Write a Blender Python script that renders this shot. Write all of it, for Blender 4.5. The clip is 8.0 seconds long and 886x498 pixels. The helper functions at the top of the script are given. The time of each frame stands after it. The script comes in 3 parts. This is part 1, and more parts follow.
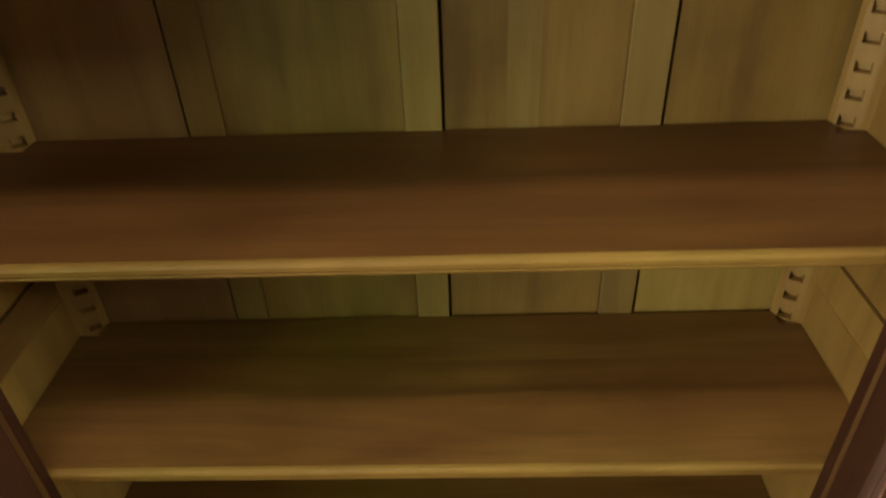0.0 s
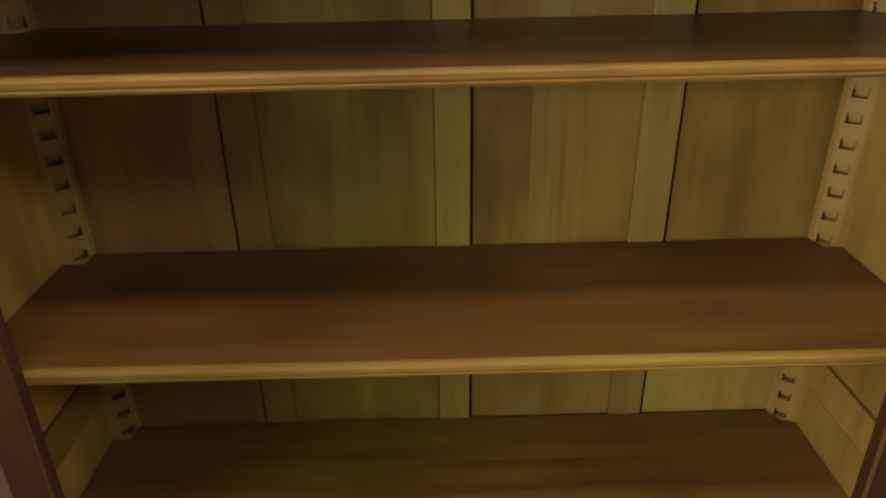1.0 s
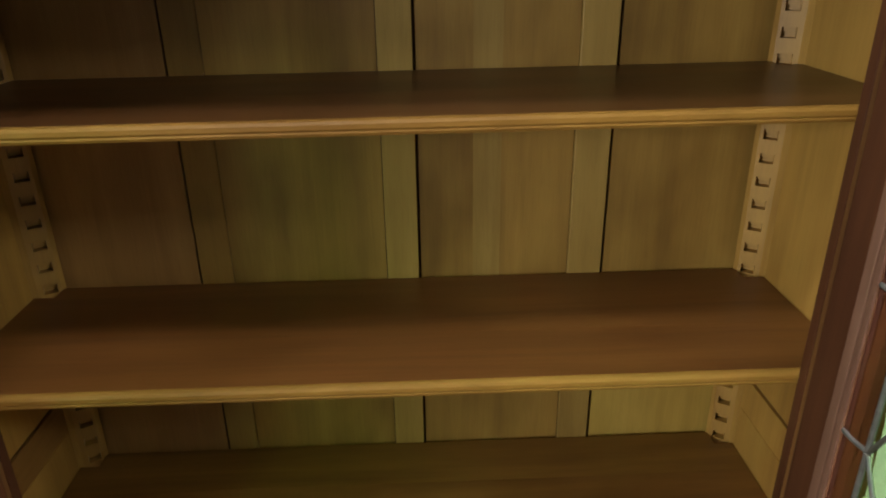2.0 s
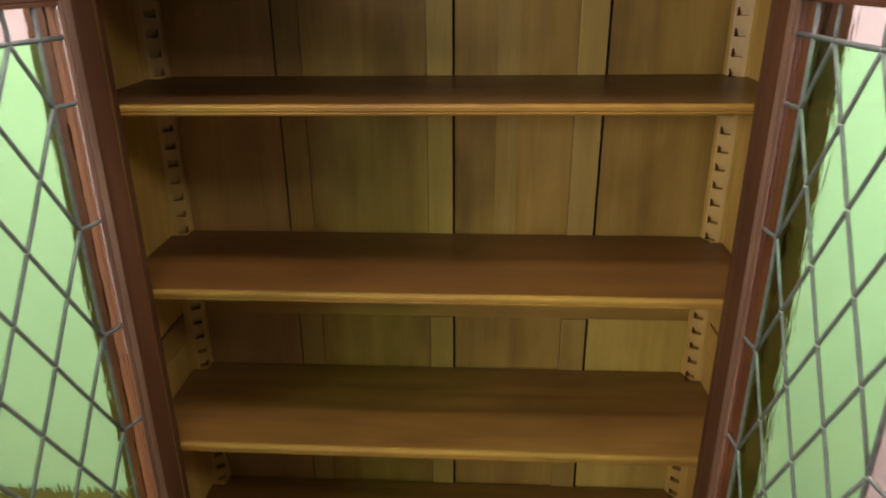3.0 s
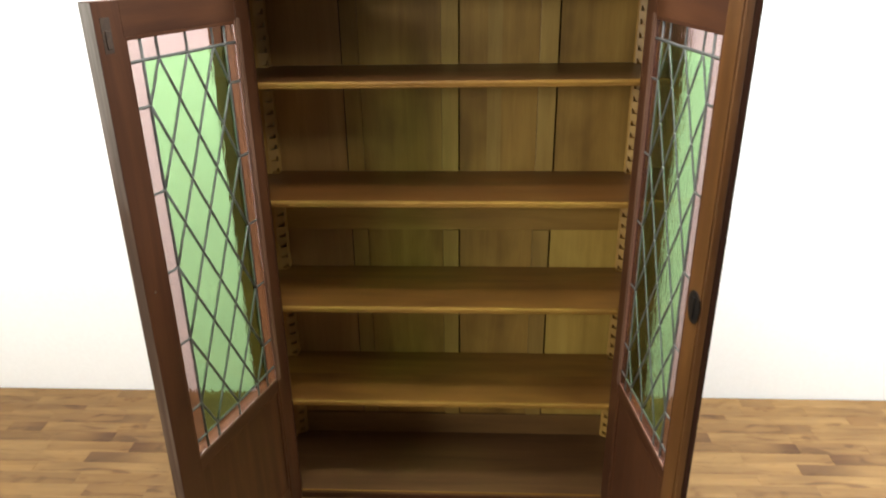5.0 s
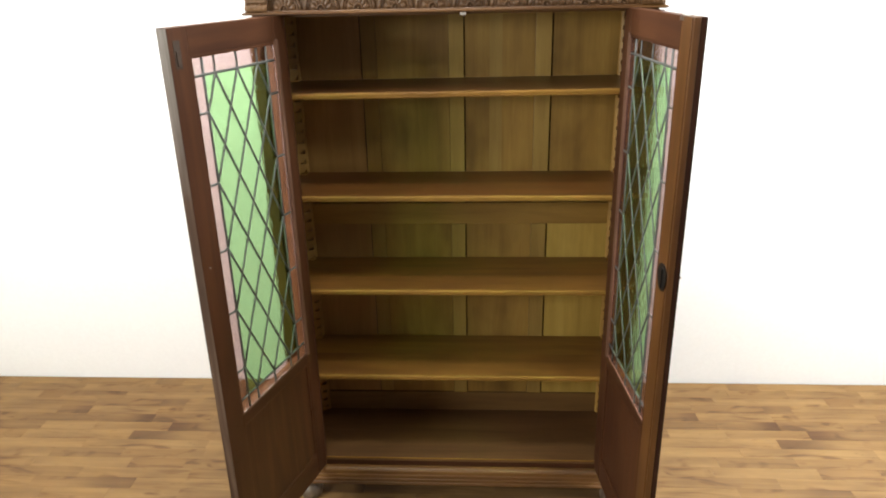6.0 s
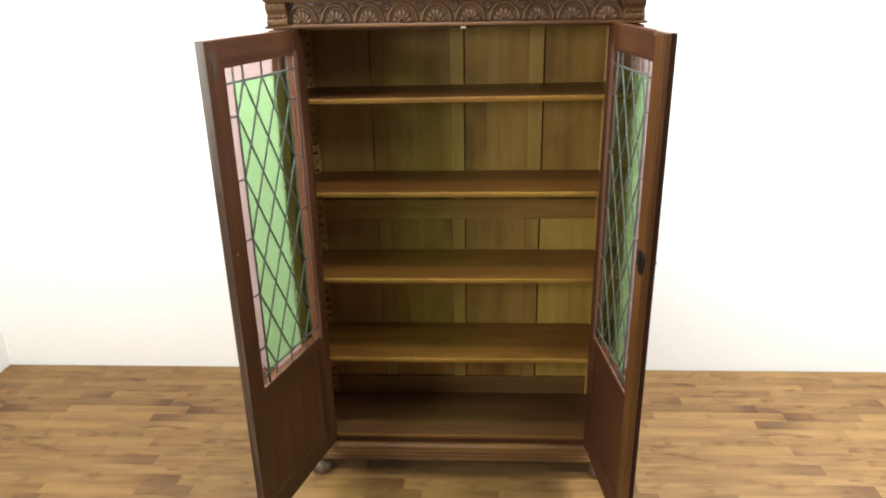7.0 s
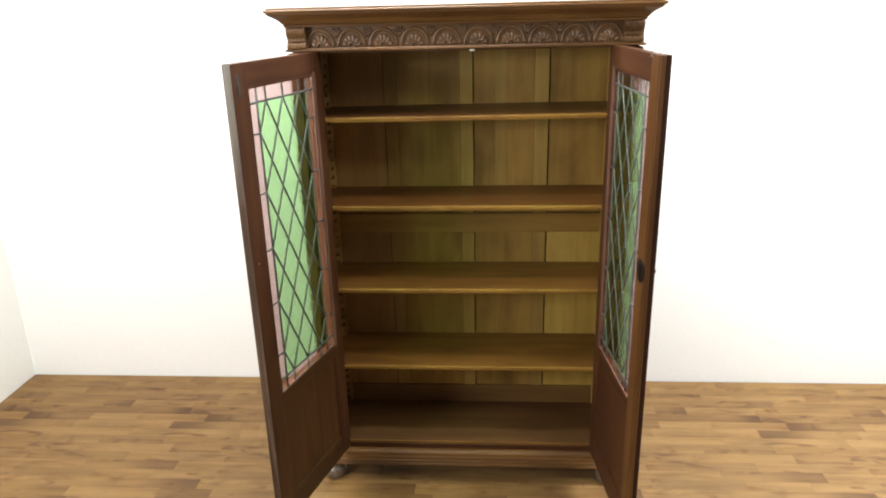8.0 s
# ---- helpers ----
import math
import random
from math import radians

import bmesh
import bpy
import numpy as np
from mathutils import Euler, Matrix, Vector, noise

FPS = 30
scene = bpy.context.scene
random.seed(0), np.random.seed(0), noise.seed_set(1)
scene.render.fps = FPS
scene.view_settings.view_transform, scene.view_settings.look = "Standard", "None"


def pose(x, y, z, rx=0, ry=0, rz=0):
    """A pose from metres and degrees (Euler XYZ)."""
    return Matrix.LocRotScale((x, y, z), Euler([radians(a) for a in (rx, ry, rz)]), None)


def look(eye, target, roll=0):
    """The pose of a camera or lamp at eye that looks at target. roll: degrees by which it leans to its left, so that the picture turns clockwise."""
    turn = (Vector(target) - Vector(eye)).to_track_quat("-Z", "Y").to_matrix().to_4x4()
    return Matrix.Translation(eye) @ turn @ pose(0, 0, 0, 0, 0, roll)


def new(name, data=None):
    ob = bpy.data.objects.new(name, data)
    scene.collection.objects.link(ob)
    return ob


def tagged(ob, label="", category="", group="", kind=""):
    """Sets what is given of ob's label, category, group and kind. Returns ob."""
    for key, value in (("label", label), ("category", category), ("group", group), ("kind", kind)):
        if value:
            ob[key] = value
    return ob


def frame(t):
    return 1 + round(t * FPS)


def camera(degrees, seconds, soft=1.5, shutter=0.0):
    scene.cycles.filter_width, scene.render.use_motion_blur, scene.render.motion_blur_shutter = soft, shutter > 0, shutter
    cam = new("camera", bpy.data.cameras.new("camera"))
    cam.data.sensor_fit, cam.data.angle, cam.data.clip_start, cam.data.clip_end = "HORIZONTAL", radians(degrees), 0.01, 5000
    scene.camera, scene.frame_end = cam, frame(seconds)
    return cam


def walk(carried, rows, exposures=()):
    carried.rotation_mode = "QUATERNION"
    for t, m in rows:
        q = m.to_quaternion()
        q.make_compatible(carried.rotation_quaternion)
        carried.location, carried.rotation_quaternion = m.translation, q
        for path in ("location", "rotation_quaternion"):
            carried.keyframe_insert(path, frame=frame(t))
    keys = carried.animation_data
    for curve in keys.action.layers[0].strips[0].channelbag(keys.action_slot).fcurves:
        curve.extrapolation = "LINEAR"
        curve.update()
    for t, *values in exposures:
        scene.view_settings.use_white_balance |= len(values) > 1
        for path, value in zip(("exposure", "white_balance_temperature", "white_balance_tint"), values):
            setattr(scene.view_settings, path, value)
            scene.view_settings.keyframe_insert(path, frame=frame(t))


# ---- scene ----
cam = camera(64.35, 8.0, 1.9, 0.35)
# seconds, x, y, z, tilt, roll, yaw
ROWS = [
    (0.0, 0.0537, -0.5964, 1.7156, 55.044, 1.974, 0.765),
    (0.5, -0.0267, -0.6481, 1.7572, 60.686, -0.543, 1.138),
    (1.0, -0.0349, -0.6824, 1.7719, 63.659, 0.765, -1.278),
    (1.2, -0.0173, -0.6942, 1.7816, 65.022, 1.389, -2.913),
    (2.3, 0.0495, -0.8320, 1.8025, 66.520, 0.016, -1.142),
    (2.5, 0.0697, -0.9092, 1.7996, 65.885, -0.639, 0.960),
    (3.0, 0.0910, -1.1500, 1.8444, 67.720, 0.430, 3.239),
    (3.5, 0.0974, -1.3569, 1.8577, 66.545, 0.468, 2.408),
    (4.0, 0.1253, -1.5729, 1.9120, 67.807, 0.854, 2.642),
    (4.5, 0.1098, -1.7798, 1.9432, 69.448, 1.059, 3.628),
    (5.0, 0.0733, -1.9496, 1.9458, 67.274, 0.603, 2.337),
    (5.2, 0.0776, -2.0124, 1.9429, 66.560, 0.722, 1.931),
    (6.3, 0.0943, -2.3519, 1.9937, 69.162, 1.289, 3.245),
    (6.5, 0.0825, -2.3938, 2.0046, 68.927, 1.213, 2.564),
    (7.0, 0.0883, -2.5120, 2.0155, 69.035, 1.071, 2.790),
    (7.5, 0.1102, -2.6062, 2.0342, 69.867, 1.337, 3.335),
    (8.0, 0.0991, -2.6355, 2.0288, 70.621, 1.365, 3.645),
]
EXPOSURES = [(0.0, -0.10), (1.2, -0.08), (2.5, 0.08), (4.5, 0.19), (8.0, 0.16)]
walk(cam, [(t, pose(x, y, z, rx, ry, rz)) for t, x, y, z, rx, ry, rz in ROWS], EXPOSURES)

# ---- light ----
world = bpy.data.worlds.new("world")
scene.world = world
world.use_nodes = True
world.node_tree.nodes["Background"].inputs["Color"].default_value = (0.9, 0.95, 1.0, 1)
world.node_tree.nodes["Background"].inputs["Strength"].default_value = 0.05


# area lamps without fixtures, all out of view; their places are assumed
def unseen_lamp(x, y, z, sx, sy, watts, color):
    data = bpy.data.lights.new("unseen_lamp", "AREA")
    data.shape, data.size, data.size_y, data.energy, data.color = "RECTANGLE", sx, sy, watts, color
    ob = new("unseen_lamp", data)
    ob.matrix_world = pose(x, y, z)
    return ob


LAMP = (1.0, 0.985, 0.95)
unseen_lamp(-0.24, -0.58, 2.80, 0.9, 0.20, 18, LAMP)
# added unseen lamps: they wash the walls and floor and fill the case
unseen_lamp(-0.50, 0.06, 2.80, 1.2, 0.3, 38, LAMP)
unseen_lamp(2.25, -0.18, 2.80, 1.2, 0.3, 138, (0.95, 0.98, 1.0))
unseen_lamp(-1.60, -0.90, 2.80, 0.5, 1.2, 25, LAMP)
unseen_lamp(1.95, -1.60, 2.80, 0.6, 0.6, 43, LAMP)


def studio_lamp(eye, target, width, height, watts):
    """An unseen soft lamp, placed so that its beam crosses the left door's glass."""
    ob = unseen_lamp(0, 0, 0, width, height, watts, LAMP)
    ob.name = ob.data.name = "studio_lamp"
    ob.matrix_world = look(eye, target)


studio_lamp((-2.35, -2.50, 2.08), (-0.10, 0.10, 1.05), 0.75, 0.7, 66)


# ---- materials ----
def nodes_of(name):
    mat = bpy.data.materials.new(name)
    mat.use_nodes = True
    nt = mat.node_tree
    nt.nodes.clear()
    out = nt.nodes.new("ShaderNodeOutputMaterial")
    return mat, nt, out


def add(nt, kind, **values):
    n = nt.nodes.new(kind)
    for key, v in values.items():
        n.inputs[key.replace("_", " ")].default_value = v
    return n


def ramp(nt, source, stops):
    r = nt.nodes.new("ShaderNodeValToRGB")
    while len(r.color_ramp.elements) < len(stops):
        r.color_ramp.elements.new(0.5)
    for e, (p, c) in zip(r.color_ramp.elements, stops):
        e.position, e.color = p, (*c, 1)
    nt.links.new(source, r.inputs[0])
    return r.outputs[0]


def mix(nt, kind, fac, a, b):
    m = nt.nodes.new("ShaderNodeMix")
    m.data_type, m.blend_type = "RGBA", kind
    for socket, v in ((m.inputs[0], fac), (m.inputs[6], a), (m.inputs[7], b)):
        if hasattr(v, "links"):
            nt.links.new(v, socket)
        else:
            socket.default_value = v
    return m.outputs[2]


def wood(name, dark, mid, light, axis="z", rough=0.4, grain=1.0, piece=0.25, wear=0.3, bump=0.15, coat=0.0, knots=0.0, tones=(), joined=False, gloss=0.5, painted_sheen=None, printed=False):
    """Wood with fibres along an axis, broad figure, pores, and each piece a little different."""
    mat, nt, out = nodes_of(name)
    geo = nt.nodes.new("ShaderNodeNewGeometry")
    info = nt.nodes.new("ShaderNodeObjectInfo")
    coord = nt.nodes.new("ShaderNodeTexCoord")
    # a printed board carries its own tone, dark end and place in the figure
    own = nt.nodes.new("ShaderNodeSeparateColor")
    nt.links.new(info.outputs["Color"], own.inputs[0])
    shift = nt.nodes.new("ShaderNodeVectorMath")
    shift.operation = "MULTIPLY_ADD"
    rnd = nt.nodes.new("ShaderNodeCombineXYZ")
    for i in range(3):
        nt.links.new(geo.outputs["Random Per Island"] if joined else own.outputs[2] if printed else info.outputs["Random"], rnd.inputs[i])
    nt.links.new(rnd.outputs[0], shift.inputs[0])
    shift.inputs[1].default_value = (7.3, 3.1, 5.7)
    nt.links.new(coord.outputs["Object"], shift.inputs[2])

    def fibre(along, across, detail, distortion=0.0):
        mp = nt.nodes.new("ShaderNodeMapping")
        mp.inputs["Scale"].default_value = [along if a == axis else across for a in "xyz"]
        nt.links.new(shift.outputs[0], mp.inputs[0])
        n = add(nt, "ShaderNodeTexNoise", Scale=1.0, Detail=detail, Roughness=0.6, Distortion=distortion)
        nt.links.new(mp.outputs[0], n.inputs["Vector"])
        return n.outputs["Fac"]
    broad = fibre(1.2, 14.0, 3.0, 0.6)
    fine = fibre(6.0, 160.0, 4.0)
    pores = fibre(22.0, 520.0, 2.0)
    stain = fibre(3.0, 4.5, 3.0)
    col = ramp(nt, broad, [(0.28, dark), (0.5, mid), (0.74, light)])
    fine_c = ramp(nt, fine, [(0.25, (0.62, 0.60, 0.56)), (0.6, (1.08, 1.08, 1.08))])
    col = mix(nt, "MULTIPLY", 0.19 * grain, col, fine_c)
    col = mix(nt, "MULTIPLY", 0.14 * grain, col, ramp(nt, pores, [(0.36, (0.5, 0.46, 0.42)), (0.5, (1, 1, 1))]))
    col = mix(nt, "MULTIPLY", wear, col, ramp(nt, stain, [(0.3, (0.55, 0.5, 0.45)), (0.55, (1, 1, 1)), (0.75, (1.15, 1.12, 1.05))]))
    if knots:
        # heartwood smears along the fibres, then small dark knots
        smear = fibre(1.8, 17.0, 3.0, 1.3)
        col = mix(nt, "MULTIPLY", knots, col, ramp(nt, smear, [(0.28, (0.52, 0.41, 0.34)), (0.37, (0.80, 0.74, 0.67)), (0.43, (1, 1, 1)), (0.66, (1.10, 1.10, 1.08))]))
        patch = fibre(5.0, 11.0, 2.0, 0.8)
        col = mix(nt, "MULTIPLY", knots, col, ramp(nt, patch, [(0.29, (0.50, 0.41, 0.36)), (0.37, (0.86, 0.82, 0.78)), (0.42, (1, 1, 1))]))
        speck = fibre(17.0, 42.0, 2.0, 0.5)
        col = mix(nt, "MULTIPLY", knots, col, ramp(nt, speck, [(0.225, (0.32, 0.24, 0.20)), (0.275, (1, 1, 1))]))
    if printed:
        tone_out = ramp(nt, own.outputs[0], PRINT)
        across = nt.nodes.new("ShaderNodeSeparateXYZ")
        nt.links.new(coord.outputs["Generated"], across.inputs[0])
        for lo, hi, a, b in ((0.30, 0.98, 0.5, 1.0), (0.62, 0.02, 0.5, 0.0)):
            reach, much, both = (nt.nodes.new(k) for k in ("ShaderNodeMapRange", "ShaderNodeMapRange", "ShaderNodeMath"))
            reach.interpolation_type = "SMOOTHSTEP"
            reach.inputs["From Min"].default_value, reach.inputs["From Max"].default_value = min(lo, hi), max(lo, hi)
            if lo > hi:
                reach.inputs["To Min"].default_value, reach.inputs["To Max"].default_value = 1.0, 0.0
            nt.links.new(across.outputs[0], reach.inputs["Value"])
            much.inputs["From Min"].default_value, much.inputs["From Max"].default_value = a, b
            nt.links.new(own.outputs[1], much.inputs["Value"])
            both.operation = "MULTIPLY"
            nt.links.new(reach.outputs[0], both.inputs[0])
            nt.links.new(much.outputs[0], both.inputs[1])
            tone_out = mix(nt, "MULTIPLY", both.outputs[0], tone_out, (0.46, 0.37, 0.34, 1))
    elif tones:
        # strips sorted into pale, brown and a few dark ones
        pick = nt.nodes.new("ShaderNodeMath")
        pick.operation = "MAXIMUM"
        nt.links.new(info.outputs["Random"], pick.inputs[0])
        if joined:
            nt.links.new(geo.outputs["Random Per Island"], pick.inputs[0])
        tone_out = ramp(nt, pick.outputs[0], tones)
    else:
        tone = nt.nodes.new("ShaderNodeMapRange")
        tone.inputs["To Min"].default_value, tone.inputs["To Max"].default_value = 1 - piece, 1 + piece
        nt.links.new(info.outputs["Random"], tone.inputs["Value"])
        tone_c = nt.nodes.new("ShaderNodeCombineColor")
        for i in range(3):
            nt.links.new(tone.outputs[0], tone_c.inputs[i])
        tone_out = tone_c.outputs[0]
    col = mix(nt, "MULTIPLY", 1.0, col, tone_out)
    if painted_sheen:
        # grey sheen of a reflected pale wall, painted in past a ragged height
        z0, z1, pale = painted_sheen
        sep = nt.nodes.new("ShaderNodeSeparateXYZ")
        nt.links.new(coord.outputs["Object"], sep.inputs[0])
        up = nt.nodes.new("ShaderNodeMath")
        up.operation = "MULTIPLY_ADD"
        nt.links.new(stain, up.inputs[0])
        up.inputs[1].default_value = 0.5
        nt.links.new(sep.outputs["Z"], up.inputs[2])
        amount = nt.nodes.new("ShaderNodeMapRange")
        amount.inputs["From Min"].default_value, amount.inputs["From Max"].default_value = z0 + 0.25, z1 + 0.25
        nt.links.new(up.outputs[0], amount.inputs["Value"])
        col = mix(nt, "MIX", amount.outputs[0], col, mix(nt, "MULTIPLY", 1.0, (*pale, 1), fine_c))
    b = nt.nodes.new("ShaderNodeBsdfPrincipled")
    nt.links.new(col, b.inputs["Base Color"])
    rr = nt.nodes.new("ShaderNodeMapRange")
    rr.inputs["To Min"].default_value, rr.inputs["To Max"].default_value = rough - 0.07, rough + 0.14
    nt.links.new(stain, rr.inputs["Value"])
    nt.links.new(rr.outputs[0], b.inputs["Roughness"])
    b.inputs["Specular IOR Level"].default_value = gloss
    b.inputs["Coat Weight"].default_value = coat
    b.inputs["Coat Roughness"].default_value = 0.25
    bp = add(nt, "ShaderNodeBump", Strength=bump, Distance=0.0015)
    nt.links.new(fine, bp.inputs["Height"])
    nt.links.new(bp.outputs[0], b.inputs["Normal"])
    nt.links.new(b.outputs[0], out.inputs[0])
    return mat


def plain(name, color, rough, metal=0.0, spread=0.2, scale=40.0, bump=0.1):
    """A surface of one colour with fine and broad unevenness."""
    mat, nt, out = nodes_of(name)
    coord = nt.nodes.new("ShaderNodeTexCoord")
    a = add(nt, "ShaderNodeTexNoise", Scale=scale, Detail=4.0)
    c = add(nt, "ShaderNodeTexNoise", Scale=scale / 12, Detail=3.0)
    nt.links.new(coord.outputs["Object"], a.inputs["Vector"])
    nt.links.new(coord.outputs["Object"], c.inputs["Vector"])
    lo, hi = [v * (1 - spread) for v in color], [min(1, v * (1 + spread)) for v in color]
    col = ramp(nt, a.outputs["Fac"], [(0.3, lo), (0.7, hi)])
    col = mix(nt, "MULTIPLY", spread, col, ramp(nt, c.outputs["Fac"], [(0.35, (0.7, 0.7, 0.7)), (0.6, (1, 1, 1))]))
    b = nt.nodes.new("ShaderNodeBsdfPrincipled")
    nt.links.new(col, b.inputs["Base Color"])
    b.inputs["Roughness"].default_value, b.inputs["Metallic"].default_value = rough, metal
    bp = add(nt, "ShaderNodeBump", Strength=bump, Distance=0.002)
    nt.links.new(a.outputs["Fac"], bp.inputs["Height"])
    nt.links.new(bp.outputs[0], b.inputs["Normal"])
    nt.links.new(b.outputs[0], out.inputs[0])
    return mat


def ripple_glass(name):
    """Drawn cathedral glass: clear, with an uneven surface."""
    mat, nt, out = nodes_of(name)
    coord = nt.nodes.new("ShaderNodeTexCoord")
    mp = nt.nodes.new("ShaderNodeMapping")
    mp.inputs["Scale"].default_value = (105.0, 105.0, 21.0)
    nt.links.new(coord.outputs["Object"], mp.inputs[0])
    a = add(nt, "ShaderNodeTexNoise", Scale=1.0, Detail=1.0, Roughness=0.5, Distortion=0.3)
    nt.links.new(mp.outputs[0], a.inputs["Vector"])
    bp = add(nt, "ShaderNodeBump", Strength=0.15, Distance=0.0024)
    nt.links.new(a.outputs["Fac"], bp.inputs["Height"])
    g = nt.nodes.new("ShaderNodeBsdfGlass")
    g.inputs["Color"].default_value = (0.99, 0.99, 0.99, 1)
    g.inputs["Roughness"].default_value, g.inputs["IOR"].default_value = 0.0, 1.45
    nt.links.new(bp.outputs[0], g.inputs["Normal"])
    nt.links.new(g.outputs[0], out.inputs[0])
    return mat


def tint(name, color):
    """The coloured flash inside the glass: it lets light through and colours it."""
    mat, nt, out = nodes_of(name)
    t = nt.nodes.new("ShaderNodeBsdfTransparent")
    t.inputs["Color"].default_value = (*color, 1)
    nt.links.new(t.outputs[0], out.inputs[0])
    return mat


OAK_IN = ((0.234, 0.132, 0.026), (0.312, 0.184, 0.037), (0.384, 0.240, 0.052))
OAK_STILE = ((0.285, 0.182, 0.040), (0.348, 0.228, 0.052), (0.405, 0.276, 0.068))
OAK_LIP = ((0.185, 0.092, 0.017), (0.245, 0.131, 0.024), (0.305, 0.173, 0.034))
OAK_SHELF = ((0.084, 0.031, 0.0070), (0.118, 0.046, 0.0100), (0.160, 0.067, 0.0155))
OAK_RED = ((0.036, 0.0120, 0.0048), (0.056, 0.0198, 0.0073), (0.085, 0.0318, 0.0115))
OAK_OUT = ((0.068, 0.029, 0.0075), (0.118, 0.054, 0.0135), (0.185, 0.090, 0.023))
m_back = wood("pale_oak_upright", *OAK_IN, axis="z", rough=0.5, piece=0.06, wear=0.8)
m_pale = wood("paler_oak_upright", (0.36, 0.235, 0.046), (0.435, 0.292, 0.060), (0.50, 0.348, 0.078), axis="z", rough=0.5, piece=0.05, wear=0.45)
m_ruddy = wood("ruddy_oak_upright", (0.235, 0.124, 0.034), (0.305, 0.168, 0.047), (0.370, 0.214, 0.062), axis="z", rough=0.5, piece=0.08, wear=0.45)
m_stile = wood("light_oak_upright", *OAK_STILE, axis="z", rough=0.5, piece=0.08, wear=0.35)
m_stile_dull = wood("duller_oak_upright", (0.255, 0.158, 0.036), (0.320, 0.204, 0.048), (0.385, 0.255, 0.065), axis="z", rough=0.5, piece=0.05, wear=0.35)
m_lip = wood("rubbed_oak_edge", *OAK_LIP, axis="x", rough=0.5, grain=0.5, piece=0.06, wear=0.7, gloss=0.25)
m_rail = wood("pale_oak_level", *OAK_IN, axis="x", rough=0.5, piece=0.12, wear=0.4)
# lower back rail: the bottom bay's shade is put into its brown
m_rail_shaded = wood("shaded_brown_oak_level", (0.125, 0.062, 0.017), (0.170, 0.088, 0.024), (0.220, 0.120, 0.034), axis="x", rough=0.5, piece=0.05, wear=0.5)
OAK_SIDE = ((0.285, 0.154, 0.033), (0.370, 0.210, 0.044), (0.445, 0.268, 0.060))
m_side = wood("pale_oak_side", *OAK_SIDE, axis="z", rough=0.48, piece=0.05, wear=0.5)
# left side's brown rail, with the shelf's shadow put into its tone
m_side_shaded = wood("brown_shaded_oak_side", (0.17, 0.085, 0.019), (0.225, 0.115, 0.026), (0.28, 0.15, 0.036), axis="y", rough=0.48, piece=0.05, wear=0.5)
m_shelf = wood("stained_oak_shelf", *OAK_SHELF, axis="x", rough=0.36, piece=0.05, wear=0.65, coat=0.15)
# top shelf: oak darkened by the shade that the frieze would cast
m_shelf_shaded = wood("shaded_oak_shelf", (0.043, 0.0155, 0.0040), (0.062, 0.0235, 0.0056), (0.088, 0.036, 0.0085), axis="x", rough=0.34, piece=0.05, wear=0.4, coat=0.15)
m_bottom = wood("dull_dark_oak", (0.075, 0.034, 0.0108), (0.106, 0.050, 0.0165), (0.142, 0.070, 0.024), axis="x", rough=0.5, piece=0.05, wear=0.5)
m_shelf_brown = wood("brown_oak_shelf", (0.125, 0.057, 0.011), (0.178, 0.087, 0.017), (0.230, 0.120, 0.025), axis="x", rough=0.36, piece=0.05, wear=0.4, coat=0.15)
m_shelf_mid = wood("tawny_oak_shelf", (0.118, 0.049, 0.0105), (0.170, 0.076, 0.0160), (0.228, 0.110, 0.024), axis="x", rough=0.36, piece=0.05, wear=0.75, coat=0.15)
m_door = wood("red_brown_oak_upright", *OAK_RED, axis="z", rough=0.48, piece=0.06, wear=0.5, coat=0.04, gloss=0.28)
OAK_BEAD = ((0.085, 0.042, 0.025), (0.130, 0.067, 0.041), (0.185, 0.100, 0.064))
m_bead = wood("lighter_moulding_upright", *OAK_BEAD, axis="z", rough=0.5, piece=0.06, wear=0.6)
m_bead_x = wood("lighter_moulding_level", *OAK_BEAD, axis="x", rough=0.5, piece=0.06, wear=0.6)
m_edge = wood("dark_edge_oak", (0.017, 0.0075, 0.0045), (0.027, 0.012, 0.007), (0.042, 0.019, 0.011), axis="z", rough=0.7, wear=0.3, gloss=0.08)
m_door_x = wood("red_brown_oak_level", *OAK_RED, axis="x", rough=0.48, piece=0.06, wear=0.5, coat=0.04, gloss=0.28)
OAK_GOLD = ((0.052, 0.020, 0.0052), (0.088, 0.036, 0.0085), (0.135, 0.058, 0.0140))
m_golden = wood("golden_brown_oak_upright", *OAK_GOLD, axis="z", rough=0.40, piece=0.06, wear=0.4, coat=0.15)
m_out = wood("brown_oak_level", *OAK_OUT, axis="x", rough=0.45, grain=1.0, piece=0.05, wear=0.8)
m_out_z = wood("brown_oak_upright", *OAK_OUT, axis="z", rough=0.45, piece=0.05, wear=0.4)
m_carve = wood("carved_oak", (0.070, 0.034, 0.012), (0.115, 0.058, 0.021), (0.175, 0.093, 0.036), axis="x", rough=0.42, piece=0.05, wear=0.5, coat=0.15)
# left door's outer mouldings: light from the left is put into this colour
m_moulding_lit = wood("lit_moulding_oak", (0.19, 0.105, 0.045), (0.265, 0.15, 0.066), (0.34, 0.20, 0.095), axis="z", rough=0.4, piece=0.05, wear=0.4, coat=0.2)
m_foot = wood("worn_foot_oak", (0.085, 0.060, 0.040), (0.13, 0.095, 0.066), (0.23, 0.175, 0.125), axis="z", rough=0.4, wear=0.8, coat=0.25)
STRIPS = [(0.0, (1.03, 1.04, 1.03)), (0.22, (0.95, 0.95, 0.92)), (0.45, (1.13, 1.13, 1.09)), (0.70, (0.99, 0.97, 0.92)), (0.86, (0.90, 0.85, 0.78)), (0.96, (0.80, 0.71, 0.63)), (1.0, (0.70, 0.60, 0.52))]
